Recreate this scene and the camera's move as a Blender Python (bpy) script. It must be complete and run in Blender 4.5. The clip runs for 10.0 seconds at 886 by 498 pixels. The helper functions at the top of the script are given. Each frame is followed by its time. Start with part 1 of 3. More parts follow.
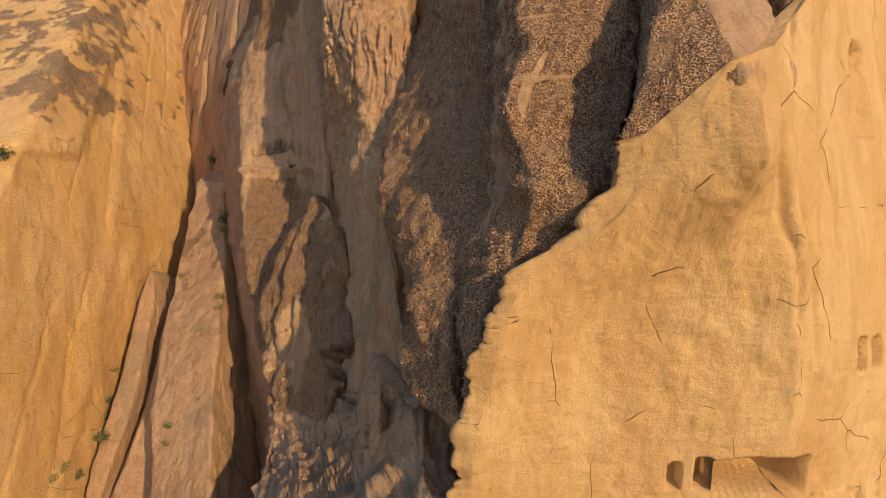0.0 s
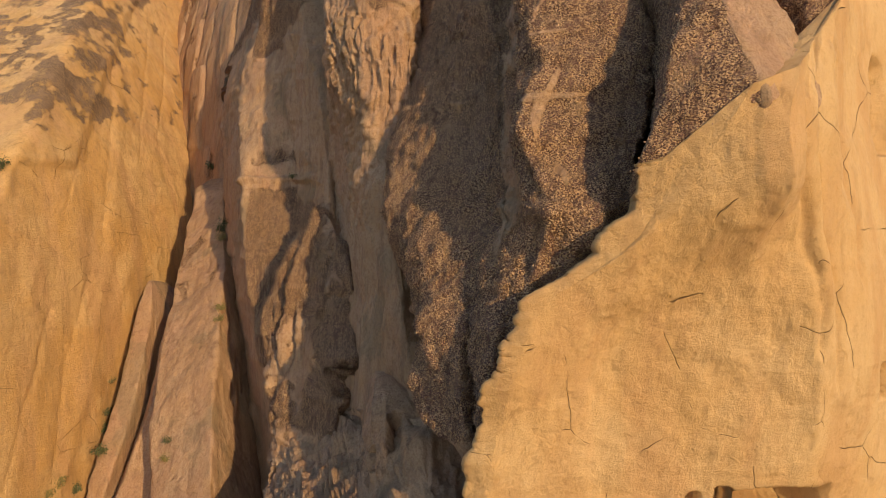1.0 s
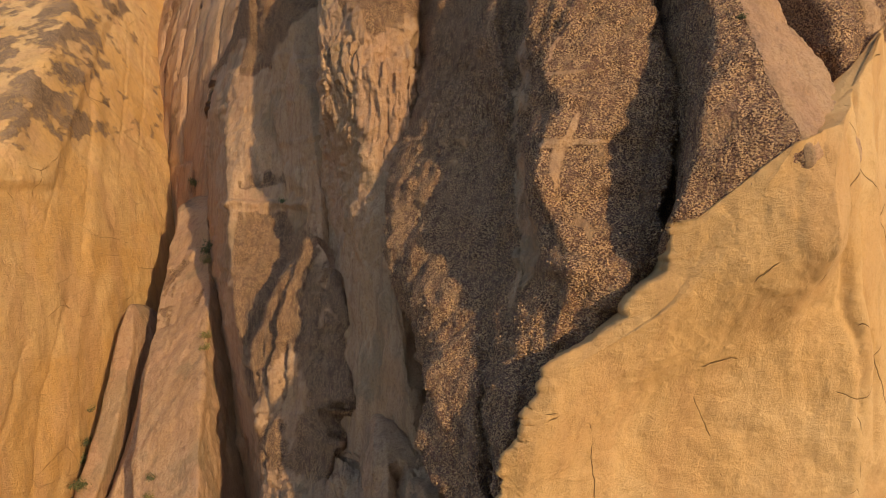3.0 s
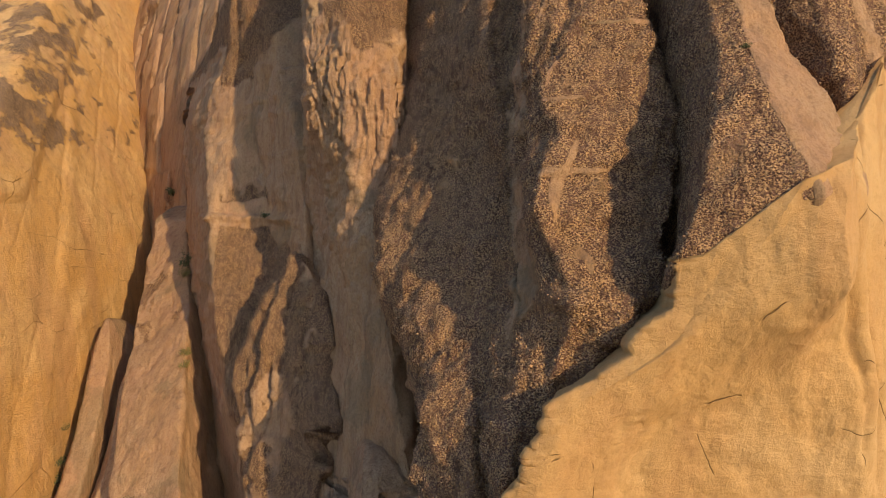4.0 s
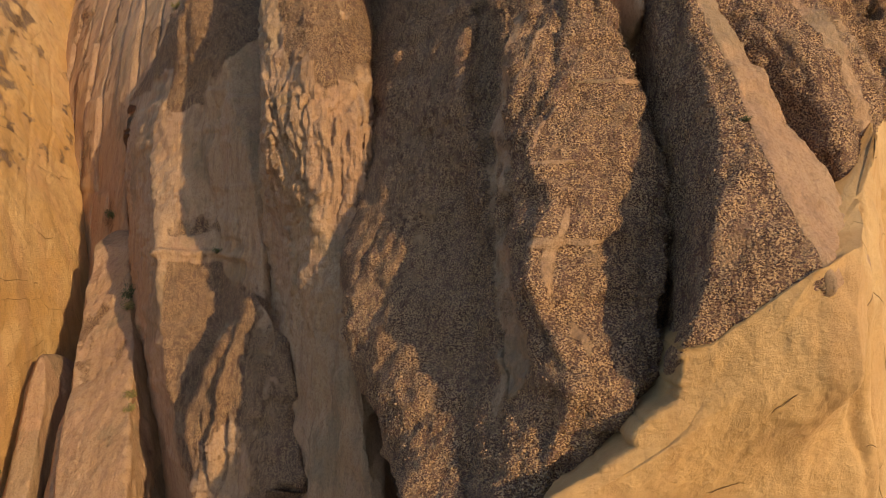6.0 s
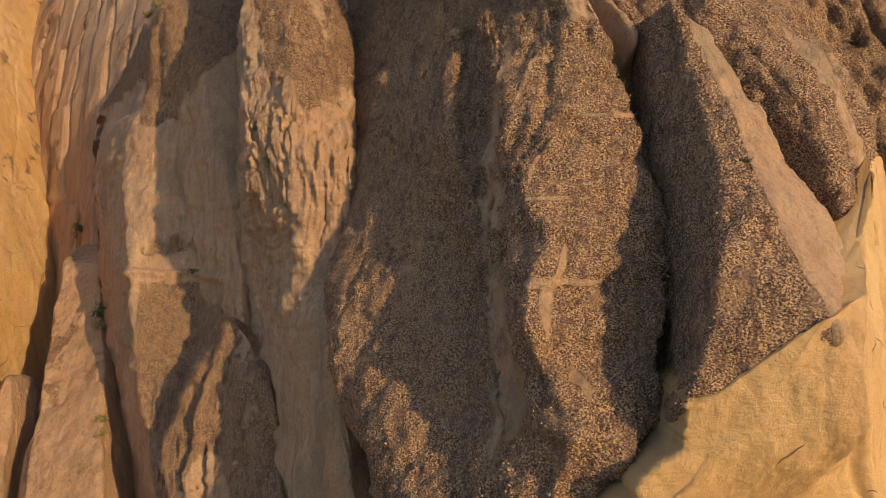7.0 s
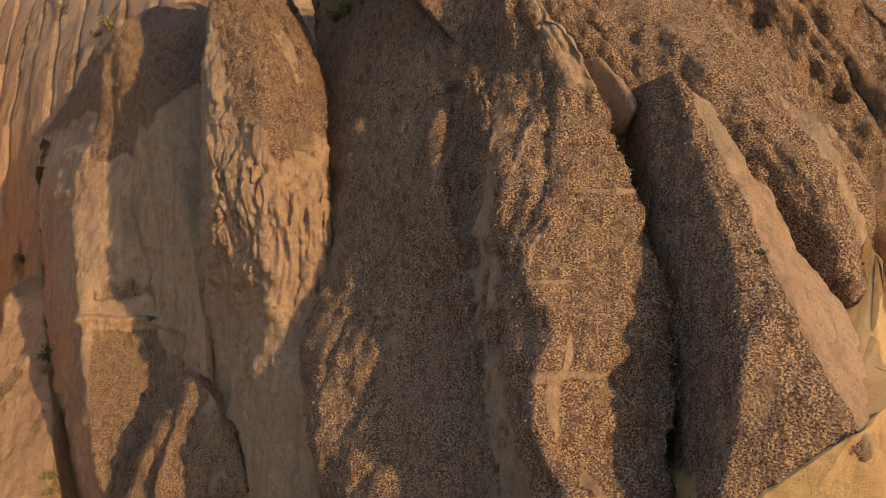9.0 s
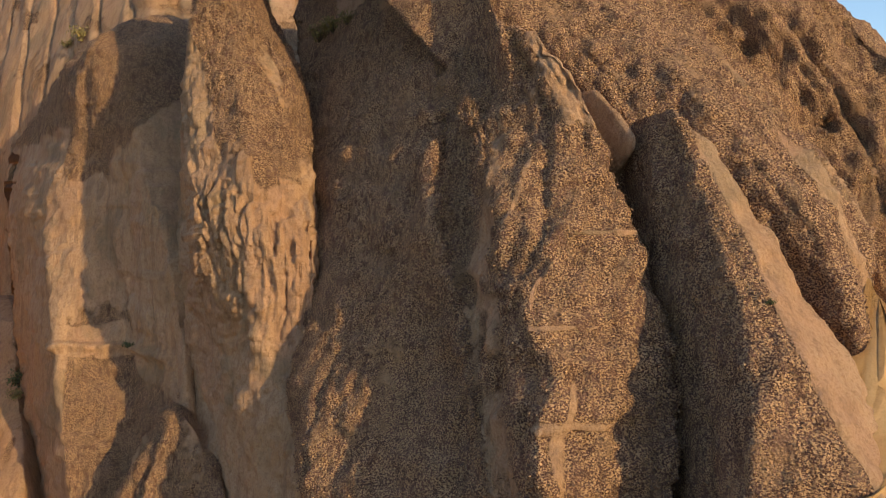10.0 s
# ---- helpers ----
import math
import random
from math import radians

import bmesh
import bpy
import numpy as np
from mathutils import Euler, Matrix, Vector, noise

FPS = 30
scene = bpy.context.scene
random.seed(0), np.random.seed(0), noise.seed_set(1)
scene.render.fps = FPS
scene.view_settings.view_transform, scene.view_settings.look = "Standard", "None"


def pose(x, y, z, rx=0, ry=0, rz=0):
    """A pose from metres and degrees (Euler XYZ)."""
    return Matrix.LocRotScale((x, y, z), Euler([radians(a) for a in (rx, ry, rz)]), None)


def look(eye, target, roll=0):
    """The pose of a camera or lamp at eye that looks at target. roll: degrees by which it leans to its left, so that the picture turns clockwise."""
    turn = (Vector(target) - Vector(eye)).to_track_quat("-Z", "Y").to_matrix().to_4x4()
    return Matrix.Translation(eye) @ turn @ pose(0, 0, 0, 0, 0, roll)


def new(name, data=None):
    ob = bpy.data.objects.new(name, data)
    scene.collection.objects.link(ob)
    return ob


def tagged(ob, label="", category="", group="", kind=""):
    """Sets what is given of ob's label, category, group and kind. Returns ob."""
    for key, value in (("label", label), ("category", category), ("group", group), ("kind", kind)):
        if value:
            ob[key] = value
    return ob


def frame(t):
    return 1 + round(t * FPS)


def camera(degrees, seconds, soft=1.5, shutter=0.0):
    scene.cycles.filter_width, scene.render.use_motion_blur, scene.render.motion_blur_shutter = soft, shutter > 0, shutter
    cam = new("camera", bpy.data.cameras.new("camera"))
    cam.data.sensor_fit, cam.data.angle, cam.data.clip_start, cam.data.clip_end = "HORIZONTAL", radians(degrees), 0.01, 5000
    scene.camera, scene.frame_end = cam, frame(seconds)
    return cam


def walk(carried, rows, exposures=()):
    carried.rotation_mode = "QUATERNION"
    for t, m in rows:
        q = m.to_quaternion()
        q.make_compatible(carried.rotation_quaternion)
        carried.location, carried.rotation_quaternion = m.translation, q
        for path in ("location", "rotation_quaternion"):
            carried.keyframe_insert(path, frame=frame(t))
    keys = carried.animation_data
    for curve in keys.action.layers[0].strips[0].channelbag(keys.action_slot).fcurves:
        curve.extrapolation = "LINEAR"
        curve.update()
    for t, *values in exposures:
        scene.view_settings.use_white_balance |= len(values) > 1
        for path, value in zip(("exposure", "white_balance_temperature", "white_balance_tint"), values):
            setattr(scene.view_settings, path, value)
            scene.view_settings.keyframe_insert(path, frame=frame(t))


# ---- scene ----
# Plan units: K metres each. The eye starts 30 units over the valley floor.
K = 0.87
cam = camera(63.0, 10.0, soft=0.8)
METRES, EYE, TILT = 30.0 * K, 30.0 * K, -2.0
ROWS = [
    (0.0, 0.0, 0.0, 0.0, 0.0, 0.0, -0.0),
    (0.5, -0.016, 0.0255, 0.0276, -0.12, -0.03, 0.05),
    (1.0, -0.0335, 0.0521, 0.0548, -0.29, -0.04, 0.07),
    (1.5, -0.0535, 0.0768, 0.0808, -0.56, 0.04, 0.02),
    (2.0, -0.0725, 0.1026, 0.1101, -0.91, 0.05, 0.03),
    (2.5, -0.0917, 0.1287, 0.1417, -1.34, 0.06, 0.03),
    (4.0, -0.1511, 0.2049, 0.2416, -3.83, 0.12, 0.09),
    (4.5, -0.1717, 0.2305, 0.276, -4.85, 0.14, 0.11),
    (5.0, -0.1925, 0.2566, 0.3136, -6.01, 0.15, 0.17),
    (5.5, -0.215, 0.2842, 0.3562, -7.27, 0.14, 0.22),
    (7.0, -0.2767, 0.3619, 0.4788, -10.8, 0.18, 0.34),
    (7.5, -0.2976, 0.3894, 0.5222, -11.89, 0.18, 0.39),
    (8.0, -0.3167, 0.4175, 0.5666, -12.86, 0.17, 0.43),
    (8.5, -0.3369, 0.4481, 0.614, -13.92, 0.17, 0.47),
    (9.0, -0.3543, 0.4753, 0.6559, -14.89, 0.18, 0.52),
    (9.5, -0.3722, 0.5046, 0.7009, -15.95, 0.18, 0.57),
    (10.0, -0.3893, 0.5343, 0.746, -16.99, 0.18, 0.63),
]

walk(cam, [(t, pose(0, 0, EYE, TILT, 0, 0) @ pose(METRES * x, METRES * y, METRES * z, 90 + pitch, roll, yaw)) for t, x, y, z, yaw, pitch, roll in ROWS],
     exposures=[(0.0, 0.52), (1.0, 0.44), (2.5, 0.4), (4.0, 0.46), (5.5, 0.38), (7.0, 0.53), (7.6, 0.43), (8.5, 0.43), (10.0, 0.5)])

# ---- light: a low evening sun from behind the camera's right, and a clear sky ----
SUN_SIDE, SUN_UP = 28.5, 15.5  # degrees to the right of straight behind, and above the horizon
world = bpy.data.worlds.new("sky")
scene.world = world
world.use_nodes = True
sky = world.node_tree.nodes.new("ShaderNodeTexSky")
sky.sky_type, sky.sun_disc = "NISHITA", False
sky.sun_elevation, sky.sun_rotation = radians(SUN_UP), radians(180 - SUN_SIDE)
sky.dust_density, sky.ozone_density = 0.5, 1.6
background = world.node_tree.nodes["Background"]
background.inputs["Strength"].default_value = 0.185
world.node_tree.links.new(sky.outputs[0], background.inputs[0])
to_sun = Vector((math.sin(radians(SUN_SIDE)) * math.cos(radians(SUN_UP)), -math.cos(radians(SUN_SIDE)) * math.cos(radians(SUN_UP)), math.sin(radians(SUN_UP))))
sun = new("sun", bpy.data.lights.new("sun", "SUN"))
sun.data.energy, sun.data.angle, sun.data.color = 3.3, radians(0.6), (1.0, 0.735, 0.375)
sun.matrix_world = look(to_sun * 300, (0, 0, 0))


# ---- noise on arrays of places ----
def hashed(i, j, k, seed):
    h = (i * 374761393 + j * 668265263 + k * 2147483647 + seed * 974634777) & 0xFFFFFFFF
    h = ((h ^ (h >> 13)) * 1274126177) & 0xFFFFFFFF
    h = ((h ^ (h >> 16)) * 2246822519) & 0xFFFFFFFF
    return ((h ^ (h >> 15)) & 0xFFFFFF) / 8388607.5 - 1.0


def bumps(p, size, seed=0):
    """Smooth noise from -1 to 1 at the places p (n x 3), with swells about size apart (a number or three)."""
    q = p / np.asarray(size, float)
    cell = np.floor(q).astype(np.int64)
    f = q - cell
    f = f * f * f * (f * (f * 6 - 15) + 10)
    i, j, k = cell.T
    total = 0
    for a in (0, 1):
        for b in (0, 1):
            for c in (0, 1):
                w = (f[:, 0] if a else 1 - f[:, 0]) * (f[:, 1] if b else 1 - f[:, 1]) * (f[:, 2] if c else 1 - f[:, 2])
                total = total + w * hashed(i + a, j + b, k + c, seed)
    return total


def rough(p, size, seed=0, octaves=3, fall=0.5):
    size, total = np.asarray(size, float), 0
    for n in range(octaves):
        total = total + bumps(p, size / 2**n, seed + 17 * n) * fall**n
    return total


def ramp(x, a, b):
    t = np.clip((x - a) / (b - a), 0, 1)
    return t * t * (3 - 2 * t)


# ---- materials ----
def nodes_of(name):
    m = bpy.data.materials.new(name)
    m.use_nodes = True
    return m, m.node_tree.nodes, m.node_tree.links


def rock_material(name, pale, warm, pink, dark, fleck, cell=0.3, cracked=0.0, gritty=0.5, squash=1.0, stain=0.45, bumpy=0.45, flutes=0.7, lichen=0.0, streaks=0.45):
    """Soft volcanic rock; where the mesh's crust value is high it wears a pebbly, lichen-dark crust."""
    pale, warm, pink, dark, fleck = ((r, 0.935 * g, 1.0 * b) for r, g, b in (pale, warm, pink, dark, fleck))
    m, n, l = nodes_of(name)
    shader = n["Principled BSDF"]
    shader.inputs["Roughness"].default_value = 0.92
    shader.inputs["Specular IOR Level"].default_value = 0.15
    spread_out = n.new("ShaderNodeMapping")
    spread_out.inputs["Scale"].default_value = (1, squash, 1)
    l.new(n.new("ShaderNodeNewGeometry").outputs["Position"], spread_out.inputs["Vector"])
    place = spread_out.outputs[0]

    def tex(scale, detail=5.0, stretch=None, rough_=0.6):
        t = n.new("ShaderNodeTexNoise")
        t.inputs["Scale"].default_value, t.inputs["Detail"].default_value, t.inputs["Roughness"].default_value = scale, detail, rough_
        if stretch:
            mp = n.new("ShaderNodeMapping")
            mp.inputs["Scale"].default_value = stretch
            l.new(place, mp.inputs["Vector"])
            l.new(mp.outputs[0], t.inputs["Vector"])
        else:
            l.new(place, t.inputs["Vector"])
        return t.outputs["Fac"]

    def steps(value, a, b):
        r = n.new("ShaderNodeMapRange")
        r.interpolation_type = "SMOOTHSTEP"
        r.inputs["From Min"].default_value, r.inputs["From Max"].default_value = a, b
        l.new(value, r.inputs["Value"])
        return r.outputs["Result"]

    def mix(fac, a, b):
        x = n.new("ShaderNodeMix")
        x.data_type = "RGBA"
        for value, socket in ((fac, x.inputs["Factor"]), (a, x.inputs["A"]), (b, x.inputs["B"])):
            if isinstance(value, tuple):
                socket.default_value = (*value, 1)
            elif isinstance(value, float):
                socket.default_value = value
            else:
                l.new(value, socket)
        return x.outputs["Result"]

    def maths(op, a, b):
        x = n.new("ShaderNodeMath")
        x.operation = op
        for value, socket in ((a, x.inputs[0]), (b, x.inputs[1])):
            if isinstance(value, float):
                socket.default_value = value
            else:
                l.new(value, socket)
        return x.outputs[0]

    def split(scale, warp):
        """Fine cracks: the edges of large warped cells, broken up so that only stretches of them show."""
        shift = n.new("ShaderNodeTexNoise")
        shift.inputs["Scale"].default_value, shift.inputs["Detail"].default_value = scale * 2.5, 4.0
        l.new(place, shift.inputs["Vector"])
        add = n.new("ShaderNodeMixRGB")
        add.blend_type, add.inputs["Fac"].default_value = "ADD", warp
        l.new(place, add.inputs[1])
        l.new(shift.outputs["Color"], add.inputs[2])
        v = n.new("ShaderNodeTexVoronoi")
        v.feature = "DISTANCE_TO_EDGE"
        v.inputs["Scale"].default_value = scale
        l.new(add.outputs[0], v.inputs["Vector"])
        edge = n.new("ShaderNodeMapRange")
        edge.inputs["From Min"].default_value, edge.inputs["From Max"].default_value = 0.004 * max(1.0, cracked), 0.001
        l.new(v.outputs["Distance"], edge.inputs["Value"])
        return maths("MULTIPLY", edge.outputs["Result"], steps(tex(scale * 1.3, 3.0), 0.52, 0.56))

    crust = n.new("ShaderNodeAttribute")
    crust.attribute_name = "crust"
    bare = mix(steps(tex(0.11), 0.4, 0.62), pale, warm)
    bare = mix(maths("MULTIPLY", steps(tex(0.3, stretch=(1, 1, 0.13)), 0.44, 0.65), 0.75), bare, pink)
    bare = mix(maths("MULTIPLY", steps(tex(1.4, 6.0, stretch=(1, 1, 0.45)), 0.52, 0.7), stain), bare, tuple(0.6 * c for c in pink))
    bare = mix(maths("MULTIPLY", steps(tex(4.2, 5.0, rough_=0.7), 0.5, 0.62), gritty), bare, tuple(0.55 * c for c in warm))
    bare = mix(maths("MULTIPLY", steps(tex(13.0, 3.0, rough_=0.7), 0.47, 0.6), 0.9 * gritty), bare, tuple(0.66 * c for c in warm))
    bare = mix(maths("MULTIPLY", steps(tex(1.1, 5.0, stretch=(1, 1, 0.06), rough_=0.7), 0.5, 0.62), streaks), bare, tuple(0.55 * c for c in pink))
    bare = mix(maths("MULTIPLY", steps(tex(0.13, 7.0, stretch=(1, 1, 0.7), rough_=0.62), 0.53, 0.6), lichen), bare, (0.15, 0.125, 0.08))
    cracks = maths("MULTIPLY", split(0.13, 2.2), cracked)
    bare = mix(maths("MULTIPLY", cracks, 0.65), bare, tuple(0.22 * c for c in warm))
    grain = n.new("ShaderNodeTexVoronoi")
    grain.inputs["Scale"].default_value = 1 / cell
    grain.inputs["Randomness"].default_value = 1.0
    l.new(place, grain.inputs["Vector"])
    fine = tex(8.5, 3.0, stretch=(1, 1, 1.5), rough_=0.75)
    tuft = maths("MULTIPLY", steps(fine, 0.484, 0.509), steps(tex(1.1, 4.0), 0.2, 0.42))
    tint = mix(steps(tex(0.45, 3.0), 0.4, 0.6), dark, tuple(1.5 * c for c in dark))
    crusty = mix(tuft, tint, fleck)
    crusty = mix(maths("MULTIPLY", steps(tex(0.55, 7.0, stretch=(1, 1, 0.5), rough_=0.68), 0.53, 0.68), 0.75), crusty, bare)
    crusty = mix(maths("MULTIPLY", steps(tex(2.2, 4.0, stretch=(1, 1, 0.4)), 0.5, 0.62), 0.6), crusty, tint)
    amount = steps(maths("ADD", crust.outputs["Fac"], maths("MULTIPLY", maths("SUBTRACT", tex(0.9, 8.0, rough_=0.7), 0.5), 1.1)), 0.42, 0.58)
    colour = mix(amount, bare, crusty)
    l.new(colour, shader.inputs["Base Color"])
    relief = maths("MULTIPLY", tex(1.6, 8.0, rough_=0.68), 0.6)
    relief = maths("ADD", relief, maths("MULTIPLY", tex(5.0, 6.0, rough_=0.75), 0.4))
    relief = maths("ADD", relief, maths("MULTIPLY", amount, maths("ADD", maths("MULTIPLY", tuft, 0.5), maths("MULTIPLY", grain.outputs["Distance"], -0.45))))
    relief = maths("ADD", relief, maths("MULTIPLY", maths("SUBTRACT", 1.0, amount), maths("MULTIPLY", tex(1.5, 6.0, stretch=(1, 1, 0.1), rough_=0.65), flutes)))
    relief = maths("SUBTRACT", relief, maths("MULTIPLY", cracks, 0.6))
    bump = n.new("ShaderNodeBump")
    bump.inputs["Strength"].default_value, bump.inputs["Distance"].default_value = 1.0, bumpy
    l.new(relief, bump.inputs["Height"])
    l.new(bump.outputs[0], shader.inputs["Normal"])
    return m


TAN = rock_material("tan_tuff", (0.46, 0.31, 0.18), (0.43, 0.27, 0.14), (0.43, 0.265, 0.158), (0.122, 0.068, 0.049), (0.53, 0.345, 0.177), cell=0.16, lichen=0.35)
YELLOW = rock_material("yellow_tuff", (0.60, 0.40, 0.175), (0.56, 0.34, 0.12), (0.53, 0.325, 0.15), (0.19, 0.13, 0.085), (0.42, 0.285, 0.15), squash=0.6, cracked=1.0, gritty=0.28, stain=0.4, bumpy=0.42, flutes=0.3, streaks=0.3)
SOIL = rock_material("dry_scrub_soil", (0.16, 0.13, 0.08), (0.12, 0.10, 0.06), (0.15, 0.11, 0.08), (0.05, 0.055, 0.03), (0.13, 0.12, 0.06))
PALE = rock_material("pale_tuff", (0.52, 0.352, 0.16), (0.485, 0.307, 0.124), (0.44, 0.262, 0.11), (0.09, 0.065, 0.05), (0.40, 0.29, 0.17), cracked=1.0, gritty=0.15, stain=0.25, bumpy=0.28, flutes=0.1, streaks=0.08)


# ---- rock bodies ----
def curve_through(zs, values, z):
    """A smooth line through the values at the heights zs, read at the heights z."""
    zs, values = np.asarray(zs, float), np.asarray(values, float)
    slope = np.gradient(values, zs)
    i = np.clip(np.searchsorted(zs, z) - 1, 0, len(zs) - 2)
    h = zs[i + 1] - zs[i]
    t = np.clip((z - zs[i]) / h, 0, 1)
    return (2 * t**3 - 3 * t**2 + 1) * values[i] + (t**3 - 2 * t**2 + t) * h * slope[i] + (3 * t**2 - 2 * t**3) * values[i + 1] + (t**3 - t**2) * h * slope[i + 1]


def chain(left, right, step, soft):
    """A level section through a rock, its nose at (0, 0): legs of (degrees off straight back, length) to each side, corners softened."""
    def leg(side, legs):
        out, p = [], np.zeros(2)
        for deg, length in legs:
            way = np.array([side * math.sin(radians(deg)), math.cos(radians(deg))])
            k = max(2, int(length / step))
            out += [p + way * length * (i + 1) / k for i in range(k)]
            p = p + way * length
        return out
    line = np.array(leg(-1, left)[::-1] + [np.zeros(2)] + leg(1, right))
    half = max(1, int(soft / step))
    w = np.hanning(2 * half + 3)[1:-1]
    w /= w.sum()
    ends = np.vstack([np.repeat(line[:1], half, 0), line, np.repeat(line[-1:], half, 0)])
    line = np.stack([np.convolve(ends[:, c], w, "valid") for c in (0, 1)], 1)
    rear = line[:, 1].max() + 6
    return np.vstack([[line[0, 0], rear], line, [line[-1, 0], rear]])


BASE = -28.0  # the foot of all rock bodies, under the valley floor


def rock(name, label, material, nose, left, right, soft=1.5, step=0.32, cap=4.0, hub=None, girth=((0, 1),), jag=0.0, seed=0,
         swell=0.9, chip=0.3, rill=0.35, streak=0.0, crust=((0, 0.5),), lean=None, carve=None, grain=(4, 4, 7), category="rock formation"):
    """A rock body: the section from chain() carried up along the nose, rows of (z, x, y), rounded off over cap below its top, and weathered.
    girth scales the section by height; hub is where the rounded top draws in to; jag breaks up its left edge; lean(s, z) adds to the crust
    at s along the section from the nose."""
    z0, x0, y0 = nose[0]
    zs, xs, ys = zip(*([(BASE, x0, y0 - 0.25 * max(0, min(z0, 15) - BASE - 13))] * (z0 > BASE) + list(nose)))
    low = np.arange(zs[0], nose[0][0] - 6, 1.2)
    rows = np.concatenate([low, np.arange(nose[0][0] - 6, zs[-1] + 1e-6, step)])
    rel = chain(left, right, step, soft)
    taper = np.sqrt(np.clip((zs[-1] - rows) / cap, 0.0004, 1.0)) if cap else np.ones(len(rows))
    if hub is None:
        hub = (rel[:, 0].mean() * 0.3, rel[:, 1].max() * 0.35)
    size = np.interp(rows, [g[0] for g in girth], [g[1] for g in girth])[:, None]
    broken = np.stack([rows, 0 * rows, 0 * rows], 1)
    wide = np.where(rel[None, :, 0] < 0, 1 + jag * (rough(broken, 2.6, seed, 4, 0.7) + ramp(bumps(broken, 1.3, seed + 9), 0.1, 0.25))[:, None], 1.0) * size
    rx, ry = rel[None, :, 0] * wide, rel[None, :, 1] * wide
    x = curve_through(zs, xs, rows)[:, None] + hub[0] + (rx - hub[0]) * taper[:, None]
    y = curve_through(zs, ys, rows)[:, None] + hub[1] + (ry - hub[1]) * taper[:, None]
    along = np.concatenate([[0], np.cumsum(np.linalg.norm(np.diff(rel, axis=0), axis=1))])
    along = along - along[np.argmin(np.abs(rel).sum(1))]
    s = along[None, :] * size
    z = np.broadcast_to(rows[:, None], x.shape)
    flat, mask = weather(np.stack([x, y, z], -1), np.broadcast_to(s, x.shape), taper, seed, swell, chip, rill, streak, crust, lean, carve, grain)
    return solid(name, label, material, flat * K, *x.shape, mask, category)


def weather(grid, s, taper, seed, swell, chip, rill, streak, crust, lean, carve, grain):
    """Pushes a grid of places in and out along its normals as weather would, and says how much crust each place wears."""
    across, up = np.gradient(grid, axis=1), np.gradient(grid, axis=0)
    normal = np.cross(across, up)
    normal /= np.linalg.norm(normal, axis=-1, keepdims=True) + 1e-9
    flat, nrm, s = grid.reshape(-1, 3), normal.reshape(-1, 3), s.ravel()
    push = swell * rough(flat, (7, 7, 11), seed, 2)
    push = push + chip * rough(flat, (1.9, 1.9, 2.6), seed + 50, 4, 0.6)
    run = np.stack([s + 0.5 * bumps(flat, 4.0, seed + 8), flat[:, 2] * 0.14, np.zeros(len(s))], 1)
    push = push + 0.8 * rill * bumps(run, 5.5, seed + 92)
    push = push - rill * ((1 - np.abs(bumps(run, 2.6, seed + 90))) ** 3 + 0.5 * (1 - np.abs(bumps(run, 1.1, seed + 91))) ** 3)
    if carve:
        push = push + carve(flat, s)
    push = push * np.repeat(np.clip(1.6 * taper - 0.5, 0.0, 1), grid.shape[1])
    flat = flat + nrm * push[:, None]
    mask = np.interp(flat[:, 2] + 0.9 * rough(flat, 3.5, seed + 220, 3), [c[0] for c in crust], [c[1] for c in crust]) + 0.3 * rough(flat, grain, seed + 200, 3)
    mask = mask - streak * ramp(bumps(run * (1, 0.7, 1), 2.4, seed + 210), 0.2, 0.6)
    if lean:
        mask = mask + lean(s, flat[:, 2])
    return flat, np.clip(mask, 0, 1)


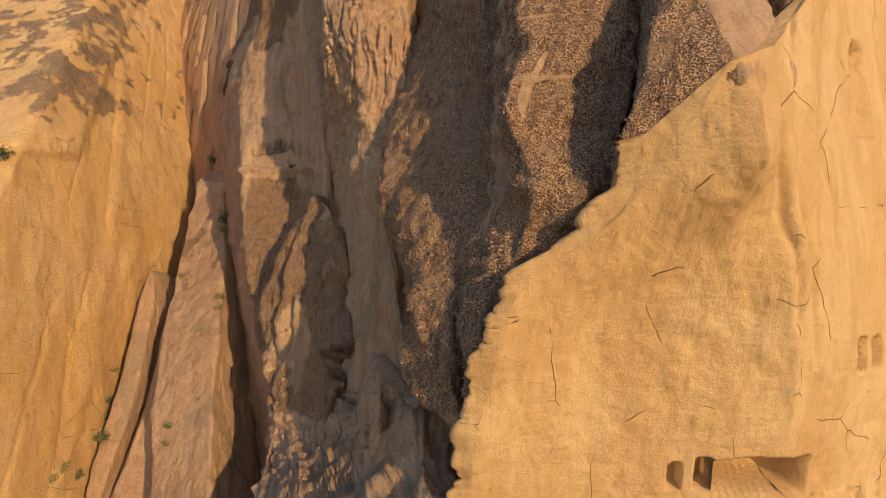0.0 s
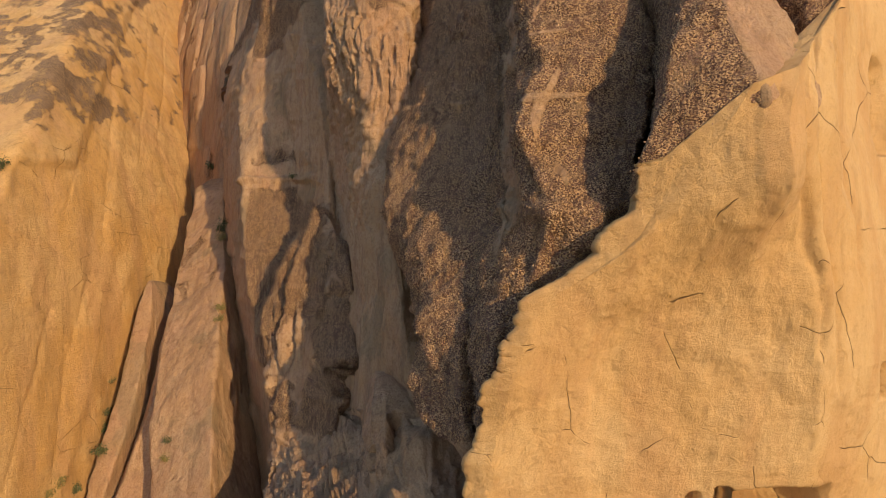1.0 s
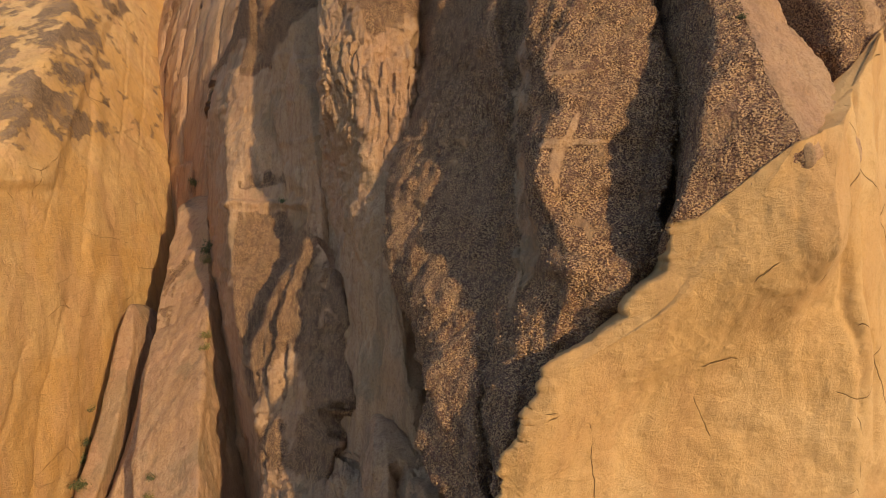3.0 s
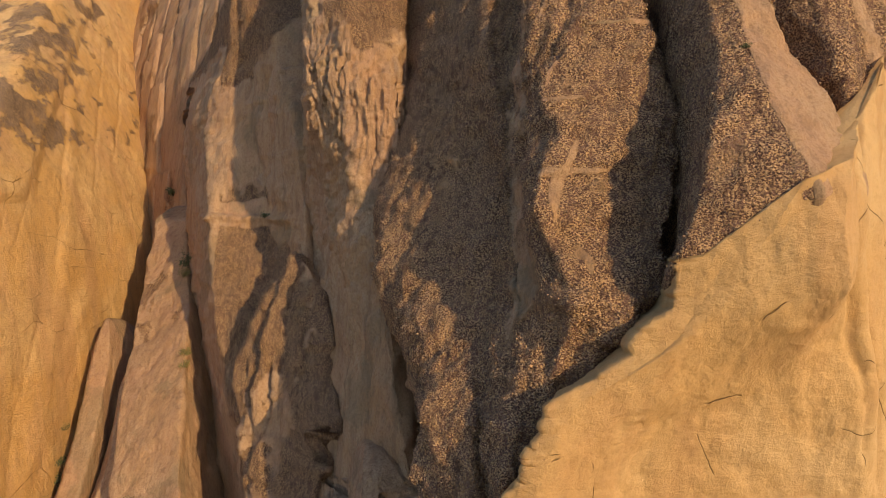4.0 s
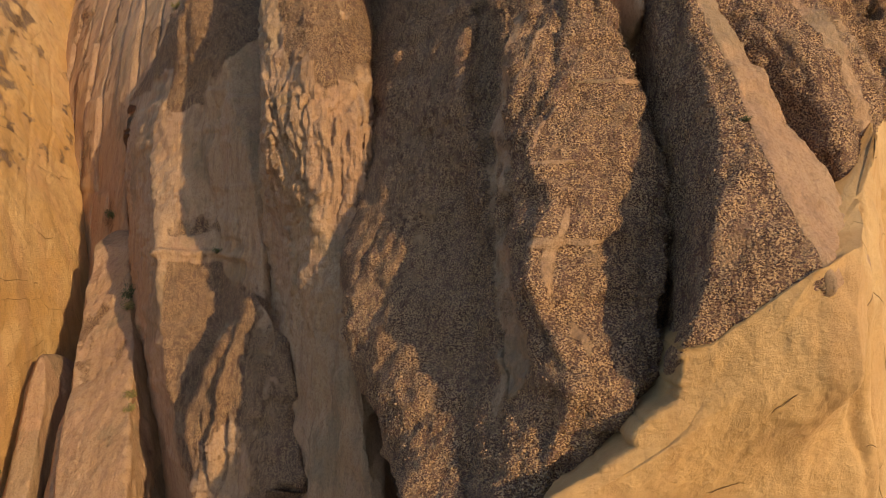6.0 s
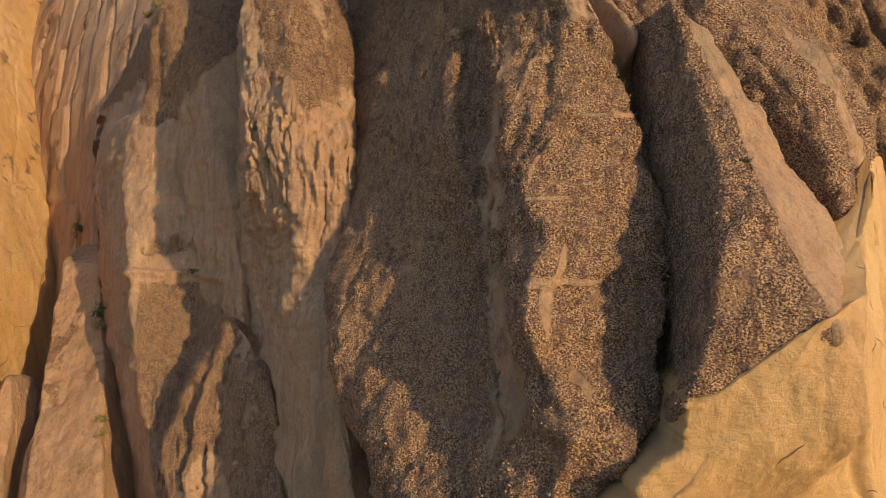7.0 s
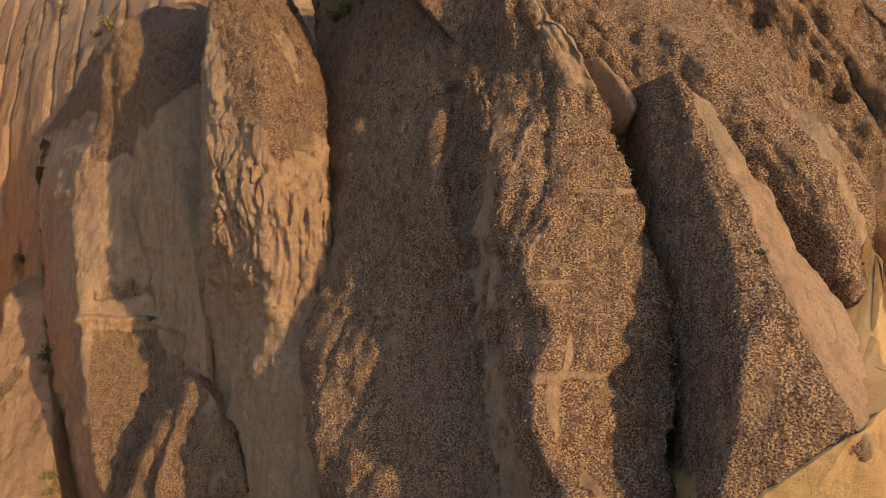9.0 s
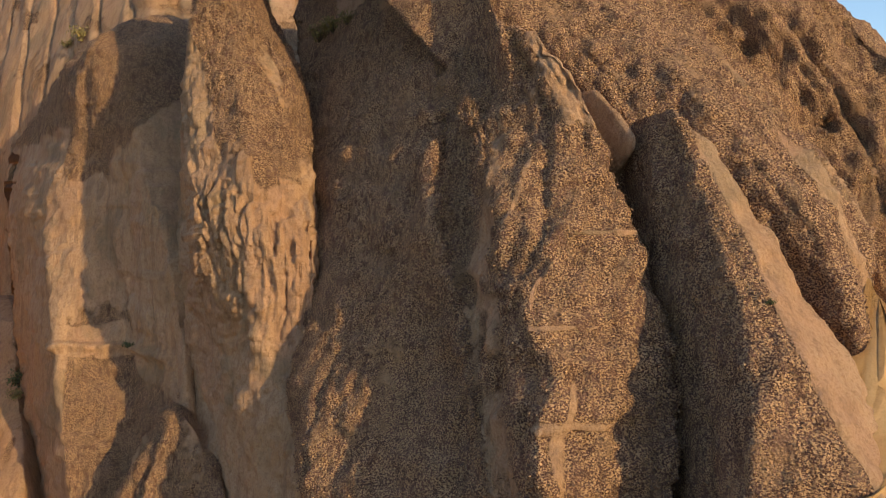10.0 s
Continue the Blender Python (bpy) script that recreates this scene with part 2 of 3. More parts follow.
def ridged(name, label, material, lines, nose, step=0.2, soft=0.8, cap=2.0, start=0.35, jag=(0, 0.0), seed=0, swell=0.3, chip=0.3, rill=0.3, streak=0.0, crust=((0, 0.5),), lean=None,
           carve=None, grain=(4, 4, 7), category="rock formation"):
    """A rock body in metres, drawn between lines that run up it from left to right, crests and gullies in turn, each rows of (z, x, y);
    the first and last lie at its back, rows are coarse below start (a share of the height), and jag (line, amount) breaks one line up. s, for lean and carve, is the way along a level from the line numbered nose."""
    tall = max(line[-1][0] - line[0][0] for line in lines)
    v = np.concatenate([np.linspace(0, start, int(start * tall / step / 4), endpoint=False), np.linspace(start, 1, int((1 - start) * tall / step))])
    sides = []
    for line in lines:
        zs, xs, ys = zip(*line)
        z = zs[0] + (zs[-1] - zs[0]) * v
        shift = jag[1] * (len(sides) == jag[0]) * rough(np.stack([z, 0 * z, 0 * z], 1), 3.0, seed + 7, 5, 0.7)
        sides.append(np.stack([curve_through(zs, xs, z) + shift, curve_through(zs, ys, z), z], -1))
    strips, nose_at, n = [], 0, 0
    for k, (p, q) in enumerate(zip(sides[:-1], sides[1:])):
        if k == nose:
            nose_at = n
        wide = np.linalg.norm((q - p)[..., :2], axis=-1).mean()
        m = max(3, int(wide / (step if 0 < k < len(sides) - 2 else 4 * step)))
        f = (np.arange(m) / m)[None, :, None]
        strips.append(p[:, None] * (1 - f) + q[:, None] * f)
        n += m
    grid = np.concatenate(strips + [sides[-1][:, None]], 1)
    half = max(1, int(soft / step))
    w = np.hanning(2 * half + 3)[1:-1]
    w /= w.sum()
    wide = np.concatenate([np.repeat(grid[:, :1], half, 1), grid, np.repeat(grid[:, -1:], half, 1)], 1)
    grid = sum(w[i] * wide[:, i:i + grid.shape[1]] for i in range(2 * half + 1))
    taper = np.sqrt(np.clip((1 - v) * tall / cap, 0.0004, 1.0)) if cap else np.ones(len(v))
    hub = grid[:, :, :2].mean(1, keepdims=True) * 0.3 + grid[:, nose_at:nose_at + 1, :2] * 0.7
    grid[:, :, :2] = hub + (grid[:, :, :2] - hub) * taper[:, None, None]
    along = np.concatenate([np.zeros((len(v), 1)), np.cumsum(np.linalg.norm(np.diff(grid[:, :, :2], axis=1), axis=-1), 1)], 1)
    along = along - along[:, nose_at:nose_at + 1]
    flat, mask = weather(grid, along, taper, seed, swell, chip, rill, streak, crust, lean, carve, grain)
    return solid(name, label, material, flat, grid.shape[0], grid.shape[1], mask, category)


def facets(depth, size, seed):
    """Broken faces: creases between shallow scoops."""
    def cut(p, s):
        q = p + 0.35 * size * np.stack([bumps(p, size, seed + k) for k in (1, 2, 3)], 1)
        return depth * (np.abs(bumps(q, size, seed + 4)) + 0.5 * np.abs(bumps(q, 0.45 * size, seed + 5)) + 0.25 * np.abs(bumps(q, 0.22 * size, seed + 6)) - 0.5)
    return cut


def solid(name, label, material, flat, nz, nu, mask, category):
    """A closed mesh from nz rows of nu places, shut behind, above and below."""
    i = np.arange((nz - 1) * nu).reshape(nz - 1, nu)
    j = np.roll(i, -1, axis=1)
    quads = np.stack([i, j, j + nu, i + nu], -1).reshape(-1, 4)
    faces = quads.tolist() + [list(range(nu - 1, -1, -1)), list(range((nz - 1) * nu, nz * nu))]
    mesh = bpy.data.meshes.new(name)
    mesh.from_pydata(flat.tolist(), [], faces)
    mesh.polygons.foreach_set("use_smooth", [True] * len(mesh.polygons))
    mesh.attributes.new("crust", "FLOAT", "POINT").data.foreach_set("value", mask.astype(np.float32))
    mesh.materials.append(material)
    mesh.update()
    return tagged(new(name, mesh), label, category, kind="")


# ---- shapes cut into the rock ----
def ledges(amount, seed, lift=1.1):
    """Thin uneven beds that stand proud of a slope."""
    def cut(p, s):
        q = p + np.stack([0 * s, 0 * s, 0.5 * bumps(p, 5.0, seed)], 1)
        return amount * ramp(bumps(q, (9, 9, lift), seed + 1), 0.15, 0.6)
    return cut


def hollows(low, high, depth, seed, size=1.0):
    """Dripping hollows and spikes, weathered into a steep face between two heights."""
    def cut(p, s):
        zone = ramp(p[:, 2] + 2.5 * bumps(p, 4.0, seed), low, low + 3) * (1 - ramp(p[:, 2] + 2 * bumps(p, 3.0, seed + 2), high - 3, high))
        run = np.stack([s, 0 * s, p[:, 2] * 0.13], 1)
        drip = (1 - np.abs(bumps(run + 0.35 * size * bumps(p, 2.5, seed + 3)[:, None], 0.9 * size, seed + 4))) ** 3
        thin = (1 - np.abs(bumps(run + 0.2 * size * bumps(p, 1.2, seed + 9)[:, None], 0.42 * size, seed + 7))) ** 3
        pits = ramp(bumps(p, (0.8 * size, 0.8 * size, 2.0 * size), seed + 5), 0.2, 0.4) * ramp(p[:, 2], 0.5 * (low + high) - 2, 0.5 * (low + high) + 2)
        return -depth * zone * (0.55 * drip + 0.45 * thin + 0.8 * pits - 0.45)
    return cut


def opening(x, z, wide, high, depth, arch=0.3):
    """A cave mouth: a recess with a flat foot and an arched head, about the place (x, z)."""
    def cut(p, s):
        u, v = np.abs(p[:, 0] - x) / (wide / 2), (p[:, 2] - z) / (high / 2)
        head = 1 - arch * u**2
        inside = (1 - ramp(u, 0.82, 1.0)) * ramp(v, -1.08, -0.9) * (1 - ramp(v, head - 0.12, head + 0.06))
        return -depth * inside
    return cut


def clefts(depth, wide, *lines):
    """Cracks that run up a face: each line is rows of (z, s), a height and the way along the section."""
    def cut(p, s):
        total = 0
        for n, line in enumerate(lines):
            zs, ss = zip(*sorted(line))
            at = np.interp(p[:, 2], zs, ss) + 0.35 * rough(np.stack([p[:, 2], 0 * s, 0 * s], 1), 5.0, 31 * n, 3)
            total = total - depth * np.exp(-(((s - at) / wide) ** 2)) * ramp(p[:, 2], zs[0] - 1, zs[0] + 1) * (1 - ramp(p[:, 2], zs[-1] - 2, zs[-1]))
        return total
    return cut


def traces(wide, *lines):
    """1 on lines up a face, rows of (z, s), and 0 away from them."""
    def at(s, z):
        p = np.stack([0 * z, 0 * z, z], 1)
        return -clefts(1.0, wide, *lines)(p, s)
    return at


def shelf(depth, thick, reach, *heights):
    """Level ledges across a nose, as far as reach to each side."""
    def cut(p, s):
        wave = p[:, 2] + 0.35 * bumps(p, 2.5, 77) + 0.12 * bumps(p, 0.8, 78)
        return depth * sum(np.exp(-(((wave - h) / thick) ** 2)) for h in heights) * (1 - ramp(np.abs(s + 0.6 * bumps(p, 1.5, 79)), reach - 0.8, reach))
    return cut


def cuts(*parts):
    return lambda p, s: sum(c(p, s) for c in parts)


def splits(depth, apart, seed):
    """Long upright joints that part a face into tall blocks, each standing a little forward or back."""
    def cut(p, s):
        w = s + 0.5 * rough(np.stack([s * 0.05, 0 * s, p[:, 2]], 1), 22.0, seed, 3)
        cell = np.floor(w / apart)
        f = w / apart - cell
        level = hashed(cell.astype(np.int64), np.floor(p[:, 2] / (2.2 * apart) + 0.5 * np.sin(7.1 * cell)).astype(np.int64), 0 * cell.astype(np.int64), seed)
        return depth * (0.35 * level - np.exp(-((np.minimum(f, 1 - f) * apart / 0.45) ** 2)))
    return cut


# ---- ground and the hillside behind ----
def sheet(name, label, material, xs, ys, height, crust_value=0.3, seed=3):
    gx, gy = np.meshgrid(xs, ys)
    flat = np.stack([gx.ravel(), gy.ravel(), np.zeros(gx.size)], 1)
    flat[:, 2] = height(flat)
    nu = len(xs)
    i = (np.arange(len(ys) - 1)[:, None] * nu + np.arange(nu - 1)[None]).ravel()
    mesh = bpy.data.meshes.new(name)
    mesh.from_pydata((flat * K).tolist(), [], np.stack([i, i + 1, i + nu + 1, i + nu], -1).tolist())
    mesh.polygons.foreach_set("use_smooth", [True] * len(mesh.polygons))
    mesh.attributes.new("crust", "FLOAT", "POINT").data.foreach_set("value", np.clip(crust_value + 0.3 * rough(flat, 9.0, seed), 0, 1).astype(np.float32))
    mesh.materials.append(material)
    return tagged(new(name, mesh), label, "ground", kind="structure")


def spread(near, far, step, grow):
    out, s = [0.0], step
    while out[-1] < far:
        s = s if out[-1] < near else s * grow
        out.append(out[-1] + s)
    return np.array(out)


side = spread(90, 4500, 2.5, 1.25)
sheet("ground", "dry valley floor of dark earth and scrub", SOIL,
      np.concatenate([-side[:0:-1], side]), np.concatenate([-side[:0:-1], side]),
      lambda p: -22.0 + 0.6 * rough(p, 14.0, 5))

rock("back_cliff", "shaded tan hillside of eroded tuff behind the cones", TAN,
     [(0, 0, 108), (40, 0, 116), (75, 0, 126), (95, 0, 138), (122, 0, 158)], [(88, 22), (35, 100)], [(88, 22), (60, 60)], seed=11, step=0.6, swell=0.5, rill=0.0, chip=0.1, carve=cuts(facets(0.12, 9.0, 13), splits(1.3, 9.0, 14)), crust=((0, 0.1), (60, 0.25)), cap=12, grain=(5, 12, 6))

rock("yellow_wall", "tall smooth yellow tuff wall with vertical cracks", YELLOW,
     [(-15, -60.5, 70), (0, -61, 78), (28, -61.5, 95), (40, -63, 107), (54, -67, 124), (67, -71, 141), (80, -76, 160), (110, -85, 200)], [(88, 90)], [(5, 40), (4, 28), (40, 30), (70, 30)], seed=21, step=0.5, swell=0.35, chip=0.1, rill=0.0, crust=((0, 0.0), (44, 0.0), (52, 0.55), (70, 0.45)), grain=(2.4, 5, 3),
     lean=lambda s, z: -0.25 * ramp(s, 17, 22),
     carve=cuts(facets(0.2, 9.0, 27), clefts(0.2, 0.5, [(65, 15.7), (51, 21.5), (40, 25), (28, 31)], [(24, 29.6), (12, 29.4), (-4, 31.8), (-14, 33)], [(80, 24), (60, 31), (44, 35)], [(84, 32), (66, 38), (50, 41)], [(60, 9), (44, 14), (34, 17)], [(20, 22), (0, 21), (-12, 20)]), clefts(-0.3, 2.2, [(66, 18), (51, 24), (40, 28), (28, 34), (10, 36), (-10, 36)]),
                lambda p, s: 0.9 * ramp(p[:, 2] + 0.8 * bumps(p, 4.0, 29), 40.2, 41.2) * (1 - ramp(s, 12, 17))))

rock("slab", "leaning tan slab of tuff with a speckled crust", TAN,
     [(-15, -38.5, 92.5), (0, -41, 100.5), (13, -43, 111), (24, -45.2, 124), (34, -47, 136.5), (38, -47.3, 140.5), (41, -47.5, 143)], [(15, 20)], [(118, 11.5), (5, 24)], soft=0.6, seed=31, swell=0.4, rill=0.1, chip=0.2, crust=((0, 0.1), (15, 0.15), (26, 0.35), (31, 0.1)), cap=3, girth=((0, 1.0), (25, 0.9), (37, 0.6)))

fin = ridged("fin", "tall narrow tuff fin with a sunlit edge", TAN, [
    [(-24, -24, 98), (20, -33, 112), (36, -37, 123), (56, -39, 134), (72, -32, 140)],
    [(-24, -15.5, 74), (6, -20.2, 84), (20.1, -24.2, 88.3), (32.7, -26.4, 94.8), (39.3, -27.6, 98.6), (49.7, -28.6, 103.9), (55.3, -25.6, 103), (60.3, -25.4, 102), (66.5, -22.6, 102), (72, -19, 113)],
    [(-24, -13, 73), (6, -16.5, 82.5), (20.1, -19.2, 87.3), (33, -19.4, 93.9), (44.4, -21.2, 97.6), (52.8, -22.3, 100.0), (63.5, -21.6, 100.0), (72, -16, 112)],
    [(-24, -10, 74), (6, -13.5, 80), (33, -13.5, 83), (44, -15.5, 88), (52.4, -18.0, 93.4), (60, -18.0, 97.0), (66, -15.5, 101), (72, -14, 112)],
    [(-24, -8, 80), (6, -11, 86), (33, -9, 88), (52, -11, 93), (66, -10, 104), (72, -11, 114)]],
    2, seed=41, soft=0.4, cap=2, swell=0.35, rill=0.25, chip=0.25, carve=cuts(ledges(0.15, 45), facets(0.3, 2.6, 47), shelf(0.45, 0.3, 9, 32.9)),
    crust=((0, 0.4), (17, 0.6), (32.2, 0.6), (32.8, 0), (34, 0), (34.6, 0.65), (37, 0.5), (38, 0), (49, 0), (51, 0.7), (54, 0.6), (57, 0.85)),
    lean=lambda s, z: -0.8 * ramp(-s, 5.5, 6.5) * (1 - ramp(z, 54, 58)) - ramp(s, 1.5, 3) * (1 - ramp(z - 1.3 * np.abs(s - 4), 47, 55)) * ramp(z, 30, 34))

lower_fin = ridged("lower_fin", "low speckled tuff fin above the caves", TAN, [
    [(-24, -17, 78), (6, -19, 88), (22, -17, 92), (29.4, -15, 90)],
    [(-24, -16, 68), (2.5, -17.8, 74.5), (6.5, -18.6, 76.8), (16.6, -20.3, 81.6), (22, -18.6, 81.6), (26.5, -16.8, 83.2), (29.4, -14.8, 83)],
    [(-24, -13, 66), (2, -14.2, 71.8), (6.3, -14.6, 73), (13, -15.8, 76), (19, -16, 78), (24.8, -15.6, 79.2), (29.4, -14.3, 81.2)],
    [(-24, -9, 64), (2, -10.8, 69), (6.3, -11.3, 70.5), (14.6, -8.8, 69.6), (18, -9.4, 73), (22.3, -9.6, 74.6), (25, -10.8, 77), (29.4, -13.4, 80.8)],
    [(-24, -6, 76), (14, -6, 80), (22, -7, 84), (29.4, -12, 86)]],
    2, seed=51, soft=0.4, cap=1.5, swell=0.3, rill=0.4, chip=0.3, streak=0.25, crust=((0, 0.1), (5, 0.1), (7, 0.6), (29, 0.55)),
    carve=cuts(ledges(0.2, 55), facets(0.5, 2.8, 57), opening(-10.0, 12.4, 3.0, 3.4, 3.5, 0.55), opening(-9.6, 19.5, 1.6, 2.6, 1.2, 0.6), hollows(-4, 6.5, 0.6, 58),
               clefts(1.0, 0.45, [(26, -0.8), (21, -2.0), (14, -3.6)], [(24, -2.4), (19, -3.4)], [(19, -0.6), (12, -1.6)]), clefts(-0.5, 0.4, [(27, -0.3), (21, -1.2), (13, -2.6)])))

hollowed_fin = ridged("hollowed_fin", "orange tuff fin with deep weathered hollows and a rounded top", TAN, [
    [(-24, -11, 84), (33, -15.5, 92), (50, -14, 92), (76, -12, 96)],
    [(-24, -10, 66), (10, -11.2, 74), (22, -11.2, 78.3), (35, -12.7, 80.8), (40, -12.1, 77.3), (44.8, -12.3, 74.4), (50.7, -12.9, 78.0), (56, -13.1, 79.4), (64, -12.5, 81.4), (76, -11.4, 86)],
    [(-24, -6, 58), (5, -6.6, 64.5), (13.3, -7.5, 68), (26.2, -8.2, 69.6), (34, -8.0, 70.8), (41.3, -7.4, 70.2), (46, -7.9, 71.0), (52, -8.3, 73.5), (57, -8.5, 76.6), (64, -9.6, 79.8), (76, -10, 85)],
    [(-24, 2, 54), (10, -2.2, 59), (20, -4.0, 62), (28, -4.6, 64.8), (37, -4.0, 69.3), (42.9, -3.3, 69.6), (47.4, -3.2, 72.3), (54.6, -2.9, 75.4), (58, -4.2, 76.8), (64, -7.4, 79.8), (76, -8.6, 85.5)],
    [(-24, 8, 66), (26, 1, 74), (43, -1.8, 77), (58, -2.6, 84), (76, -8, 97)]],
    2, seed=61, step=0.13, start=0.5, soft=0.6, cap=3, swell=0.3, rill=0.25, chip=0.25, carve=cuts(hollows(36, 49, 0.7, 66, 0.8), facets(0.35, 2.6, 67), facets(0.25, 1.2, 68)),
    crust=((0, 0.05), (43, 0.05), (47, 0.3), (54, 0.62), (62, 0.8)),
    lean=lambda s, z: 0.55 * ramp(s, -0.5, 1.0) * ramp(z - 1.2 * s, 41, 49) - 0.9 * (1 - ramp(np.abs(s - 3.2 + 0.3 * (z - 56)), 0.5, 1.1)) * ramp(z, 53, 55) - 0.7 * ramp(-s, 3.0, 3.9) * (1 - ramp(z, 60, 63)))

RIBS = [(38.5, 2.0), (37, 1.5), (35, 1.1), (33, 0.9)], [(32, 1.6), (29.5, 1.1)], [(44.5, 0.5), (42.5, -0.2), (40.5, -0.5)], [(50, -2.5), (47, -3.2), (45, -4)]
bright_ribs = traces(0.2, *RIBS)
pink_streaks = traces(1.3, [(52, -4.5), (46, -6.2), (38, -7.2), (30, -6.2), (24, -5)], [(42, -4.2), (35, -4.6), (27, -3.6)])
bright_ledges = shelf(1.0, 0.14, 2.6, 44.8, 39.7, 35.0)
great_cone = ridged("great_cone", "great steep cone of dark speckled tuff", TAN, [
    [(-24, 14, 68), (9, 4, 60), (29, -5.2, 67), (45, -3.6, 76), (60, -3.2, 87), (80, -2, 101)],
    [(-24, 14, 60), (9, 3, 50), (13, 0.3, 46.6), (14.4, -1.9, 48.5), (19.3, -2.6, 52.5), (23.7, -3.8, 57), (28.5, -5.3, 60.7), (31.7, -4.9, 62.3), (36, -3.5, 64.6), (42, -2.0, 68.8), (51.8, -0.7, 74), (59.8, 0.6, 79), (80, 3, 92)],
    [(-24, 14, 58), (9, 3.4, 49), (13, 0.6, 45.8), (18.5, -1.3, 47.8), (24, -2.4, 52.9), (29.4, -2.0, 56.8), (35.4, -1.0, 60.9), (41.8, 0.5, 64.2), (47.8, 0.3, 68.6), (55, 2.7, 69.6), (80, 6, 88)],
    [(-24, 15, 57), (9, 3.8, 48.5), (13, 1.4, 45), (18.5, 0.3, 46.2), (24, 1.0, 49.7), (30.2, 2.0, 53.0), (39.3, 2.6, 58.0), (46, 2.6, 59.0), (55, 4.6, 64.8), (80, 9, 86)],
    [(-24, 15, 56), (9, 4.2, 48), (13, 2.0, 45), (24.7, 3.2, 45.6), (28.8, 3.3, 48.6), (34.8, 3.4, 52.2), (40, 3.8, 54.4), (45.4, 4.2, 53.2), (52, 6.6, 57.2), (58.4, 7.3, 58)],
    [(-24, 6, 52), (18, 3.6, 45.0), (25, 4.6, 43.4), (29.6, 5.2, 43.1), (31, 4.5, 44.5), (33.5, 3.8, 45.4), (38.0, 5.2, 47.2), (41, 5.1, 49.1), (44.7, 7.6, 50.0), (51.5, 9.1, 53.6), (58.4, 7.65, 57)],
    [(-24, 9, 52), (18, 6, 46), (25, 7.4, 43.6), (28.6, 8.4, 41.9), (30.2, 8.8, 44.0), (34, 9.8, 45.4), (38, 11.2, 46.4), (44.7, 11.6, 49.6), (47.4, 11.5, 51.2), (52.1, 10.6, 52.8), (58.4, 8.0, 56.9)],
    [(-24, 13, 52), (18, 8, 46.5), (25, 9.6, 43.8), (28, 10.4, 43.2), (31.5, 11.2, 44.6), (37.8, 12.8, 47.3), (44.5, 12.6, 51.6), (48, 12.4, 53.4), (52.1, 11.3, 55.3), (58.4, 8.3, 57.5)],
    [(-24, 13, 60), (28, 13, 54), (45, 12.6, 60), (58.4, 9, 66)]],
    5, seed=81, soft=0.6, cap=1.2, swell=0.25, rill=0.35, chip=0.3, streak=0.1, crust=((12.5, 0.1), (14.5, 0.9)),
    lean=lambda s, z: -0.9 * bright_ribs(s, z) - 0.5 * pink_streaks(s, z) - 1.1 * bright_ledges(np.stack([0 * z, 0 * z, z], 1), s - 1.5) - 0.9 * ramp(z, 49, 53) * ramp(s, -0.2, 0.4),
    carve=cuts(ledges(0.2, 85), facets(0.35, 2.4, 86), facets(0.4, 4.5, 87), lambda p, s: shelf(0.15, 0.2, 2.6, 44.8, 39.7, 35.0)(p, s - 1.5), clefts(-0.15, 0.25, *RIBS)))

ridge_cone = ridged("ridge_cone", "speckled tuff cone with a bare pale crest", TAN, [
    [(10, 12, 62), (34, 13, 58), (51.8, 14.4, 58)],
    [(10, 12.5, 52), (28, 12.3, 48), (35, 12.6, 47.4), (41, 13.0, 48.6), (46, 13.2, 50.4), (51.8, 14.1, 51.5)],
    [(10, 10, 50), (28, 10.4, 43.5), (30.4, 9.4, 39.3), (32, 9.9, 39.3), (34.9, 10.8, 39.6), (38.6, 12.2, 40.8), (41.2, 13.1, 42.8), (45.4, 13.9, 46.0), (51.8, 14.2, 50)],
    [(10, 14, 50), (29, 14.2, 41), (31, 14.8, 38.4), (33.4, 15.1, 36.6), (35, 14.9, 36.9), (37, 14.6, 38.5), (41.0, 14.8, 42.0), (43.7, 14.9, 43.8), (47.6, 15.0, 47.2), (51.8, 14.5, 49.9)],
    [(10, 19, 52), (28, 19, 46), (34, 19.6, 39.9), (38.4, 18.6, 41.6), (42.3, 17.5, 44.0), (45.7, 17.1, 46.8), (50.6, 15.6, 49.8), (51.8, 14.8, 50.4)],
    [(10, 21, 58), (34, 20.5, 50), (42, 18.6, 52), (51.8, 15, 58)]],
    3, seed=91, soft=0.3, cap=0.8, swell=0.2, rill=0.2, chip=0.22, streak=0.2, crust=((0, 0.9),), carve=facets(0.25, 2.0, 93),
    lean=lambda s, z: -0.9 * ramp(s, -0.5, 0.0) * (1 - 0.6 * ramp(z, 48, 50)))

